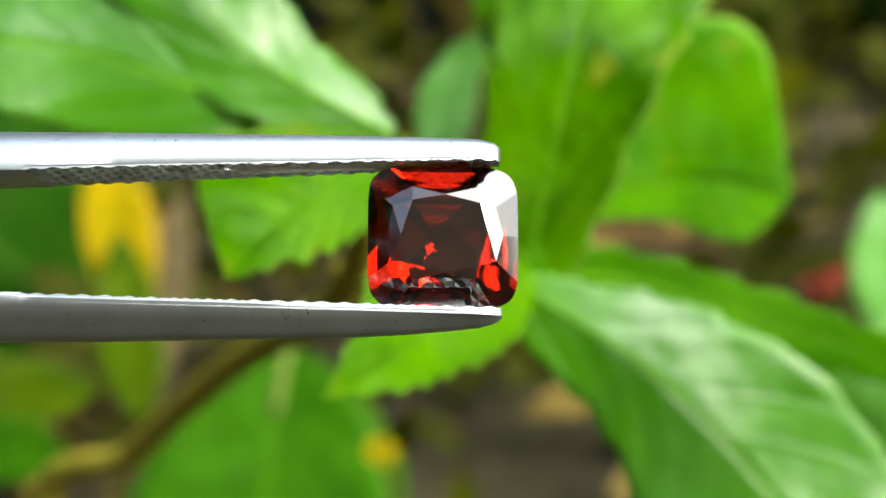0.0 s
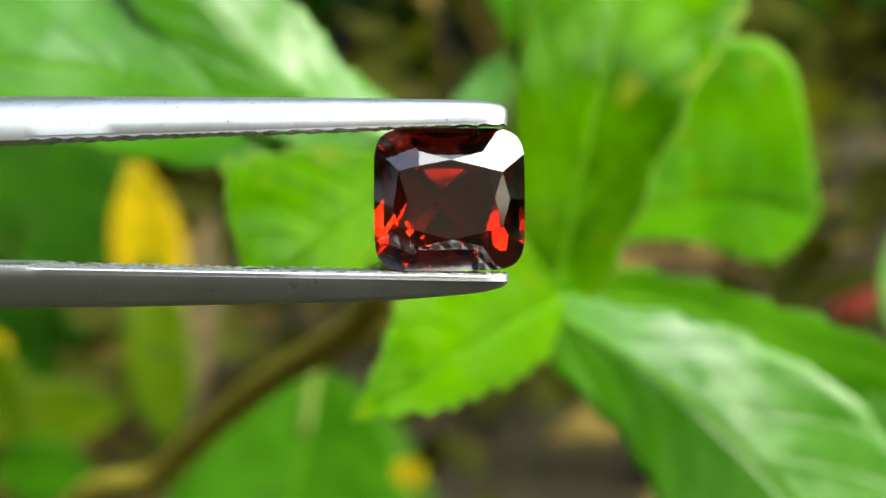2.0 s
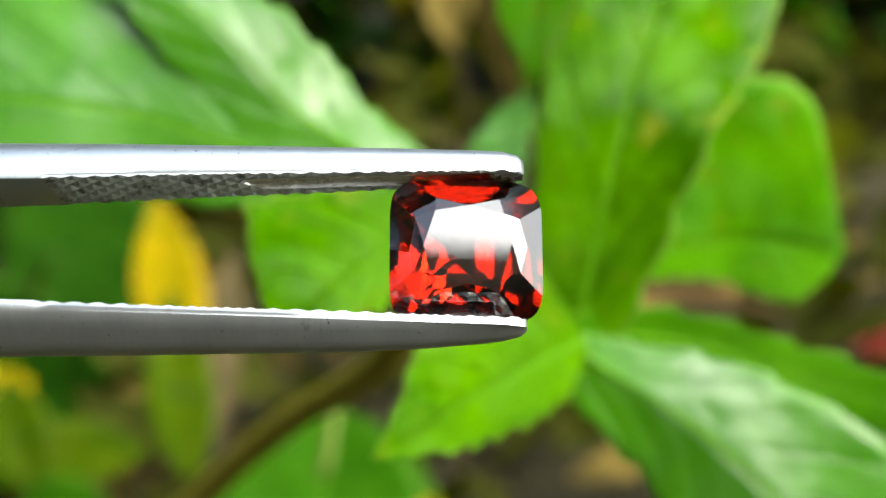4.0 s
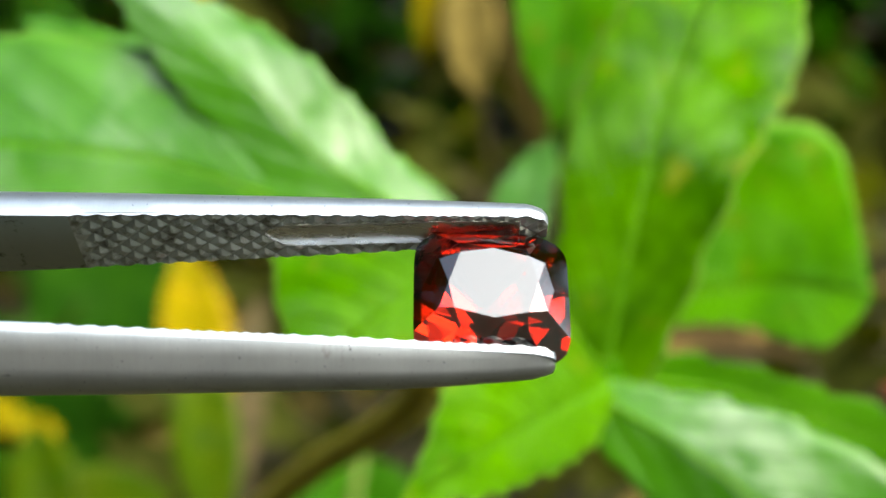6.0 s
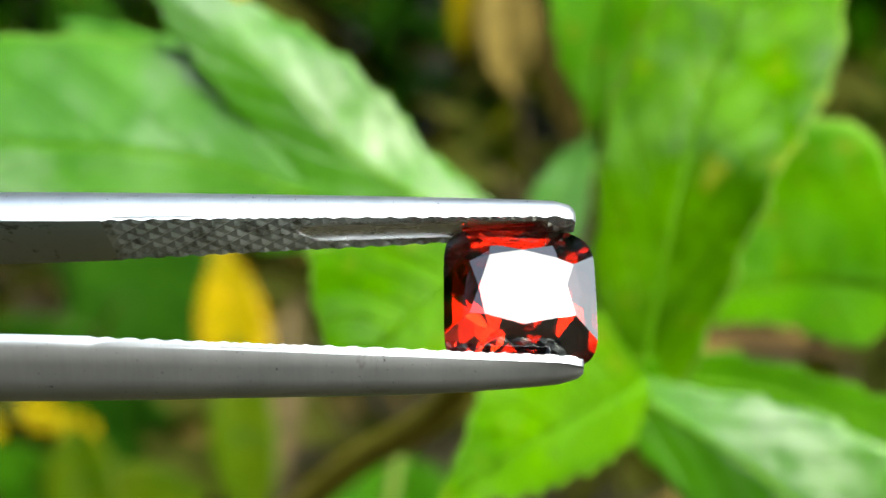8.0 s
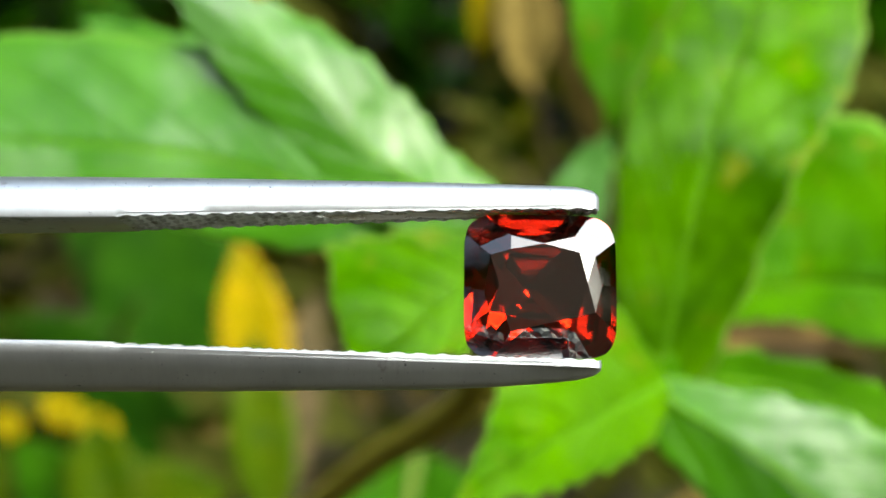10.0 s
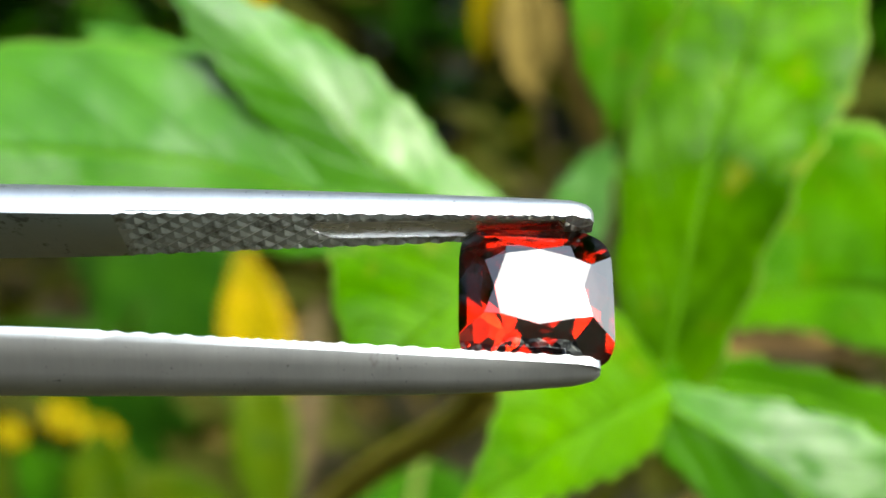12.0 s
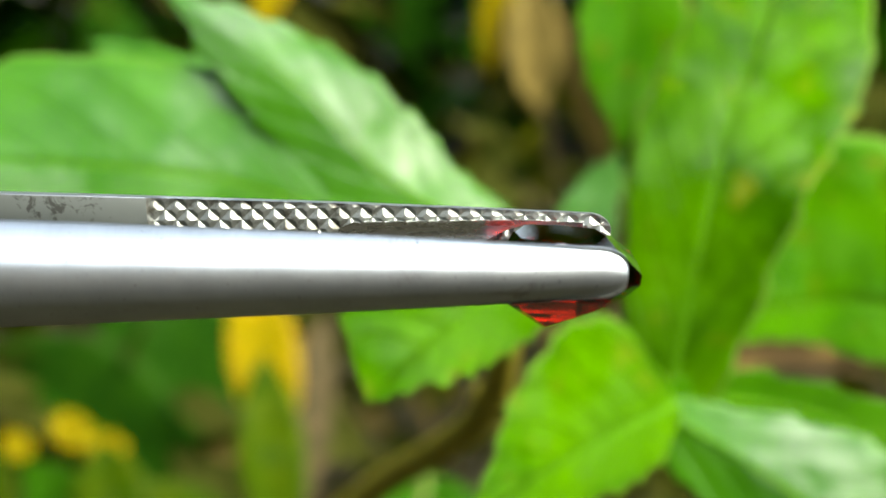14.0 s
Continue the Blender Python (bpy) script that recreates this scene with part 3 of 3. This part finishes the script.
def build_main_plant():
    root = foot_of(near(60, 1000, 0.30))
    plant = new("leafy_plant")
    plant.location = root
    tagged(plant, "bright green garden plant with broad toothed glossy leaves", "plant")
    heart, node = near(925, 520, 0.150), near(672, 212, 0.142)
    stalk = curve_points([root + Vector((0, 0, -0.01)), near(60, 1000, 0.30), near(240, 800, 0.26), near(400, 655, 0.22), near(610, 510, 0.178), near(655, 262, 0.152)])
    n = len(stalk)
    part("stem", shifted(tube_mesh(stalk, [0.0028 - 0.0012 * i / n for i in range(n)]), root), STEM, plant, "brownish woody stem", True)
    twig = curve_points([near(600, 480, 0.175), near(760, 540, 0.165), heart])
    n = len(twig)
    part("stem", shifted(tube_mesh(twig, [0.0016 - 0.0006 * i / n for i in range(n)]), root), STEM, plant, smooth=True)
    kinds = (
        # midrib, half widths on its left and right, fold, lift, material
        ([heart, near(1010, 130, 0.149), near(1090, -120, 0.156), near(1190, -420, 0.174)],
         [(0.02, 5.0), (0.08, 6.0), (0.2, 8), (0.4, 10.6), (0.6, 8.6), (0.75, 7.8), (0.9, 4)], [(0.02, 5.0), (0.08, 6.0), (0.2, 7.8), (0.4, 11), (0.6, 13.5), (0.75, 11), (0.9, 6)], 3, 8, BROAD),
        ([near(925, 385, 0.176), near(1180, 322, 0.180), near(1402, 335, 0.178)],
         [(0.1, 5), (0.25, 14), (0.5, 22), (0.7, 22.5), (0.82, 21), (0.89, 15), (0.96, 6)], [(0.1, 1), (0.25, 3), (0.5, 5), (0.7, 7.6), (0.85, 8.4), (0.95, 4.5)], 4, 10, LIGHT),
        ([near(905, 485, 0.149), near(1130, 500, 0.151), near(1400, 585, 0.153), near(1800, 700, 0.153)],
         [(0.03, 2.6), (0.15, 3.3), (0.4, 3.6), (0.6, 3.4), (0.8, 2.4)], [(0.03, 3.0), (0.15, 4.2), (0.3, 4.0), (0.6, 3.4), (0.8, 2.4)], 2, 0, SHADY),
        ([near(915, 505, 0.1475), near(1155, 662, 0.1455), near(1375, 885, 0.144), near(1600, 1220, 0.142)],
         [(0.04, 3.0), (0.15, 5.5), (0.3, 9.5), (0.5, 13), (0.7, 13), (0.9, 6)], [(0.04, 5.0), (0.15, 6.2), (0.3, 8.2), (0.5, 13), (0.7, 13), (0.9, 6)], -15, 5, WAXY),
        ([near(1080, 575, 0.168), near(1500, 770, 0.164), near(1950, 990, 0.160)],
         [(0.1, 5), (0.3, 9), (0.5, 11), (0.75, 9)], [(0.1, 5), (0.3, 9), (0.5, 11), (0.75, 9)], 8, 6, WAXY),
        ([near(945, 495, 0.146), near(760, 590, 0.133), near(573, 706, 0.120)],
         [(0.06, 2.0), (0.12, 4.2), (0.3, 5.2), (0.5, 4.8), (0.7, 3.8), (0.9, 1.2)], [(0.06, 8), (0.12, 11), (0.3, 12.6), (0.5, 10.2), (0.7, 5.8), (0.9, 1.8)], 6, 0, FRESH),
        ([near(690, 240, 0.1375), near(440, 95, 0.1350), near(280, -70, 0.1342), near(10, -275, 0.1335)],
         [(0.12, 4.4), (0.4, 6.6), (0.6, 6.2), (0.72, 5.0), (0.85, 3.0)], [(0.12, 4), (0.35, 7.2), (0.55, 6.6), (0.75, 4.6), (0.9, 2.2)], -14, 14, WAXY),
        ([near(672, 200, 0.1405), near(380, 165, 0.1350), near(100, 85, 0.1326), near(-290, 50, 0.128), near(-640, 60, 0.122)],
         [(0.1, 2.4), (0.22, 4.6), (0.33, 7.0), (0.45, 7.8), (0.58, 6.6), (0.75, 6), (0.92, 3)], [(0.1, 6.5), (0.25, 10.5), (0.42, 11.8), (0.55, 12.4), (0.75, 12.8), (0.92, 7)], -8, 17, WAXY, -2),
        ([near(640, 160, 0.150), near(262, -28, 0.152), near(-124, -177, 0.153)],
         [(0.15, 2.5), (0.4, 4.5), (0.7, 3.8), (0.92, 1.8)], [(0.15, 2.5), (0.4, 3.6), (0.7, 2.9), (0.92, 1.6)], 4, 16, WAXY),
        ([near(735, 262, 0.138), near(560, 360, 0.128), near(400, 493, 0.120)],
         [(0.1, 3.0), (0.25, 4.8), (0.5, 5.0), (0.7, 3.9), (0.9, 1.5)], [(0.1, 2.5), (0.25, 4.5), (0.5, 8.4), (0.73, 11.6), (0.83, 9.0), (0.93, 3.8)], 5, 0, FRESH),
        ([near(780, 340, 0.185), near(790, 180, 0.190), near(850, 50, 0.195)],
         [(0.2, 3), (0.5, 4.5), (0.8, 3)], [(0.2, 3), (0.5, 4.5), (0.8, 3)], 10, 20, PALE),
        ([near(900, -420, 0.19), near(870, -180, 0.19), near(850, 42, 0.188)],
         [(0.2, 6), (0.5, 8.5), (0.75, 7), (0.9, 3.5)], [(0.2, 6), (0.5, 7.5), (0.75, 5.5), (0.9, 2)], 8, 24, LIGHT),
    )
    for i, (mid, left, right, fold, lift, mat, *root_lift) in enumerate(kinds):
        blade, rib = shaped_leaf(mid, left, right, fold, lift, *root_lift, seed=i + 1)
        leaf = part("leaf", shifted(blade, root), mat, plant, smooth=True)
        part("midrib", shifted(rib, root), RIB, leaf, smooth=True)
    return plant


build_main_plant()


def build_back_plant(name, label, foot, top, leaves, stem_material=MOSS, r=0.0014, petiole=None):
    """A plant behind: a stem from the soil, and its leaves."""
    plant = new(name)
    plant.location = foot
    tagged(plant, label, "plant")
    line = curve_points([foot + Vector((0, 0, -0.02)), (foot + top) / 2 + Vector((0.01, 0.015, 0)), top])
    n = len(line)
    part("stem", shifted(tube_mesh(line, [FAR * r * (1 - 0.5 * i / n) for i in range(n)]), foot), stem_material, plant, smooth=True)
    if petiole:
        part("leaf_stalk", shifted(tube_mesh(curve_points(petiole, 8), [FAR * (0.0013 - 0.00003 * k) for k in range(17)]), foot), PETIOLE, plant, "pale green leaf stalk", True)
    for i, (b, t, w, turn, fold, mat) in enumerate(leaves):
        leaf = part("leaf", shifted(leaf_mesh(b, t, w * FAR * MM, turn, fold, 0.06, 0.02, 0.45, seed=40 + i, nl=26, nw=10), foot), mat, plant, smooth=True)
        if mat in (PALE, FRESH, MIDGREEN):
            part("midrib", shifted(midrib_mesh(b, t, turn, 0.06, 0.02, r=0.0003 * FAR), foot), RIB, leaf, smooth=True)
    return plant


build_back_plant("yellowing_plant", "small plant with one yellow-orange upright leaf", foot_of(behind(260, 700, 0.27)), behind(260, 690, 0.27), [
    (behind(240, 560, 0.262), behind(188, 232, 0.258), 14, 25, 15, YELLOW),
    (behind(250, 740, 0.256), behind(215, 400, 0.256), 13, 20, 15, TURNING),
    (behind(260, 720, 0.268), behind(330, 330, 0.275), 11, 20, 15, TWIG),
])
build_back_plant("broad_leaf_plant", "dark green broad-leaved seedling with a pale stalk", foot_of(behind(505, 700, 0.235)), behind(508, 600, 0.232), [
    (behind(505, 610, 0.228), behind(340, 1460, 0.20), 42, 0, 10, MIDGREEN),
    (behind(510, 625, 0.23), behind(700, 1080, 0.225), 20, 10, 10, MIDGREEN),
], r=0.0022, petiole=[behind(510, 575, 0.232), behind(503, 640, 0.2275), behind(486, 735, 0.2225)])
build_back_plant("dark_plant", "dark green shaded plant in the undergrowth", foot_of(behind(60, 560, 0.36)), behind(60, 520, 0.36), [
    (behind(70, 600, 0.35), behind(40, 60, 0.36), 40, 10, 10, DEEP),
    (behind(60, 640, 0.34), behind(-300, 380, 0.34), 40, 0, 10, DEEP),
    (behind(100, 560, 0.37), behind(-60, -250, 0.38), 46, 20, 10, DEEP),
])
build_back_plant("edge_plant", "mid-green leaf of a low plant at the border", foot_of(behind(1640, 700, 0.21)), behind(1640, 640, 0.21), [
    (behind(1630, 640, 0.205), behind(1560, 330, 0.21), 16, 10, 10, PALE),
    (behind(1650, 660, 0.21), behind(1900, 560, 0.22), 16, 0, 10, FRESH),
])


build_back_plant("withered_shoot", "withered reddish brown shoot behind the green leaves", foot_of(behind(1180, 430, 0.25)), behind(1100, 425, 0.25), [
    (behind(960, 395, 0.245), behind(1300, 445, 0.25), 4.2, 10, 10, BROWN),
    (behind(1000, 440, 0.255), behind(1260, 400, 0.26), 3.2, 10, 10, DRY),
], TWIG, 0.0010)


def build_flower(name, label, centre, size, petals, mat, foot):
    size *= FAR
    fl = new(name)
    fl.location = foot
    tagged(fl, label, "flower")
    line = curve_points([foot + Vector((0, 0, -0.02)), (foot + centre) / 2 + Vector((0.008, 0.01, 0)), centre])
    part("stalk", shifted(tube_mesh(line, [0.0005 * FAR] * len(line), 7), foot), MOSS, fl, smooth=True)
    for k in range(petals):
        a = 6.2832 * k / petals + 0.3
        d = Vector((math.cos(a), -0.35, math.sin(a)))
        part("petal", shifted(leaf_mesh(centre, centre + d * size, size * 0.62, 0, 12, 0.1, 0, 0.6, 4, k, nl=10, nw=6), foot), mat, fl, smooth=True)
    bm = bmesh.new()
    bmesh.ops.create_icosphere(bm, subdivisions=2, radius=size * 0.28)
    for v in bm.verts:
        v.co = Vector((v.co.x, v.co.y * 0.6, v.co.z)) * (1 + 0.08 * noise.noise(v.co * 900)) + centre + Vector((0, -size * 0.3, 0))
    part("flower_head", shifted(bm, foot), mat, fl, smooth=True)


for u, v, d, size in ((675, 795, 0.205, 0.0027), (-70, 575, 0.25, 0.0042), (-140, 540, 0.26, 0.0045), (-240, 570, 0.26, 0.0035), (40, 665, 0.26, 0.0040)):
    c = behind(u, v, d)
    build_flower("yellow_flower", "small yellow daisy-like flower on a thin stalk", c, size, 8, PETAL, foot_of(c, 0.01, 0.02))
c = behind(1455, 480, 0.33)
build_flower("red_flower", "small red flower low among the leaves", c, 0.0062, 6, RED, foot_of(c, 0.01, 0.02))
build_back_plant("bushy_plant", "yellow-green low bushy plant with small leaves", foot_of(behind(-60, 800, 0.25)), behind(-60, 680, 0.25), [
    (behind(-80, 715, 0.243), behind(172, 690, 0.243), 13, -12, 10, TURNING),
    (behind(-60, 760, 0.25), behind(-240, 600, 0.25), 14, 0, 10, MIDGREEN),
    (behind(-40, 760, 0.24), behind(-90, 560, 0.245), 14, 0, 10, TURNING),
    (behind(-60, 800, 0.24), behind(120, 800, 0.24), 12, 0, 10, MIDGREEN),
    (behind(-260, 760, 0.25), behind(-330, 560, 0.26), 14, 0, 10, TURNING),
])
build_back_plant("dry_plant", "withered plant with tan and yellow hanging leaves", foot_of(behind(700, 120, 0.34)), behind(690, -300, 0.33), [
    (behind(690, -260, 0.325), behind(705, -20, 0.32), 15, 20, 15, DRY),
    (behind(640, -300, 0.33), behind(612, -90, 0.33), 9, 20, 15, YELLOW),
    (behind(250, -330, 0.36), behind(190, -180, 0.34), 12, 20, 15, YELLOW),
    (behind(760, -200, 0.34), behind(830, 120, 0.35), 10, 40, 15, DRY),
], TWIG, 0.0010)


# ---- undergrowth, litter and hedge ----
def scatter(name, label, category, count, place, size, material, seed, aspect=0.45):
    rnd = random.Random(seed)
    verts, faces = [], []
    for _ in range(count):
        p = place(rnd)
        L = size * rnd.uniform(0.5, 1.3)
        rot = Euler((rnd.uniform(-0.9, 0.9), rnd.uniform(-0.9, 0.9), rnd.uniform(0, 6.28))).to_matrix()
        k = len(verts)
        prof = ((0, 0.02), (0.2, 0.7), (0.45, 1.0), (0.75, 0.6), (1.0, 0.02))
        for s, w in prof:
            for q in (-1, 0, 1):
                loc = Vector(((s - 0.5) * L, q * w * L * aspect / 2, (0 if q else -0.06 * L) - 0.25 * L * (s - 0.5) ** 2))
                verts.append(p + rot @ loc)
        for i in range(4):
            for j in range(2):
                o = k + 3 * i + j
                faces.append((o, o + 3, o + 4, o + 1))
    me = bpy.data.meshes.new(name)
    me.from_pydata(verts, [], faces)
    layer = me.uv_layers.new(name="uv")
    for lp in me.loops:
        row, col = divmod(lp.vertex_index % 15, 3)
        layer.data[lp.index].uv = (row / 4, col / 2)
    me.materials.append(material)
    me.shade_smooth()
    tagged(new(name, me), label, category, kind="stuff")


def litter_place(r):
    return Vector((r.uniform(-0.9, 0.9), r.uniform(0.25, 2.2), r.uniform(0.0, 0.02)))


def hedge_place(r):
    if r.random() < 0.4:  # unseen corner run, added to darken the stone's left facets
        return Vector((r.uniform(-2.2, -1.6), r.uniform(-1.0, 1.5), 2.6 * r.random() ** 1.1 + 0.03))
    if r.random() < 0.12:  # unseen low run on the right, added to darken low reflections there
        return Vector((r.uniform(1.5, 2.0), r.uniform(-0.9, 1.4), 0.50 * r.random() + 0.03))
    x = r.uniform(-1.8, 1.8)
    y = r.uniform(0.95, 1.7) + 0.1 * math.sin(3 * x)
    return Vector((x, y, 2.05 * r.random() ** 1.25 + 0.03))


def low_place(r):
    return Vector((r.uniform(-0.5, 0.5), r.uniform(0.40, 0.95), r.uniform(0.0, 0.15)))


scatter("leaf_litter", "dry brown leaves strewn on the soil", "leaf litter", 1500, litter_place, 0.035, DRY, 3)
scatter("undergrowth", "olive and dark green low weeds", "weeds", 700, low_place, 0.05, OLIVE, 5)
scatter("weeds", "yellow-green low weeds on the soil", "weeds", 120, low_place, 0.04, MOSS, 6)
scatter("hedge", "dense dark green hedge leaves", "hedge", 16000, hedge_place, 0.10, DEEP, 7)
scatter("hedge", "olive-brown half-dry hedge leaves", "hedge", 16000, hedge_place, 0.09, OLIVE, 8)


def build_twigs():
    rnd = random.Random(11)
    for _ in range(26):
        x, y = rnd.uniform(-0.4, 0.45), rnd.uniform(0.38, 0.9)
        a = rnd.uniform(0, 6.28)
        L = rnd.uniform(0.08, 0.25)
        d = Vector((math.cos(a), math.sin(a), rnd.uniform(0.0, 0.9))).normalized() * L
        p = Vector((x, y, 0.0))
        pts = curve_points([p, p + d * 0.5 + Vector((rnd.uniform(-0.01, 0.01), 0, 0.012)), p + d], 6)
        ob = part("twig", tube_mesh(pts, [0.003 - 0.0016 * i / len(pts) for i in range(len(pts))], 7), TWIG, None, smooth=True)
        tagged(ob, "dry brown twig on the garden soil", "twig", "twigs on the soil")


build_twigs()


# ---- what moves ----
HELD = [
    (0, -0.00005, 0.05510, 0.27834, -30.00, -0.17, 0.07),
    (0.5, -0.00049, 0.05505, 0.27841, -30.80, -0.06, 0.48),
    (1, -0.00060, 0.05510, 0.27873, -28.62, 0.06, 0.67),
    (1.5, -0.00084, 0.05553, 0.27999, -24.55, -0.25, 1.08),
    (2, -0.00097, 0.05574, 0.28078, -19.09, 0.05, 1.24),
    (2.5, -0.00096, 0.05570, 0.28089, -18.69, 0.32, 1.38),
    (3, -0.00059, 0.05531, 0.28002, -22.23, 0.37, 1.67),
    (3.2, -0.00104, 0.05515, 0.28003, -27.06, 0.39, 1.75),
    (5.3, -0.00121, 0.05421, 0.28173, -40.28, 0.90, 2.47),
    (5.5, -0.00106, 0.05402, 0.28118, -44.11, 0.88, 2.57),
    (6, -0.00116, 0.05393, 0.28103, -51.51, 0.97, 2.74),
    (6.5, -0.00108, 0.05388, 0.28098, -57.27, 1.02, 2.69),
    (7, -0.00115, 0.05390, 0.28119, -60.38, 0.98, 3.29),
    (7.5, -0.00137, 0.05439, 0.28072, -51.41, 0.99, 4.06),
    (8, -0.00150, 0.05497, 0.28057, -42.50, 1.44, 4.43),
    (8.5, -0.00160, 0.05511, 0.28063, -35.55, 1.87, 4.78),
    (8.7, -0.00136, 0.05505, 0.28044, -34.55, 1.93, 4.80),
    (10.8, -0.00149, 0.05498, 0.28100, -22.58, 2.24, 5.07),
    (11, -0.00138, 0.05480, 0.28049, -25.58, 2.19, 5.13),
    (11.5, -0.00181, 0.05422, 0.27974, -34.29, 2.87, 4.74),
    (12, -0.00170, 0.05412, 0.28108, -43.28, 2.34, 4.50),
    (12.5, -0.00156, 0.05410, 0.28166, -53.20, 2.05, 4.04),
    (13, -0.00122, 0.05417, 0.28260, -71.50, 1.55, 3.93),
    (13.5, -0.00143, 0.05434, 0.28294, -83.00, 1.55, 3.84),
    (14, -0.00105, 0.05441, 0.28334, -93.50, 1.40, 4.19),
]


def motions():
    rows = [(t, pose(x, y, z, a, b, c)) for t, x, y, z, a, b, c in HELD]
    walk(tweezers, rows)
    walk(gem, rows)


motions()
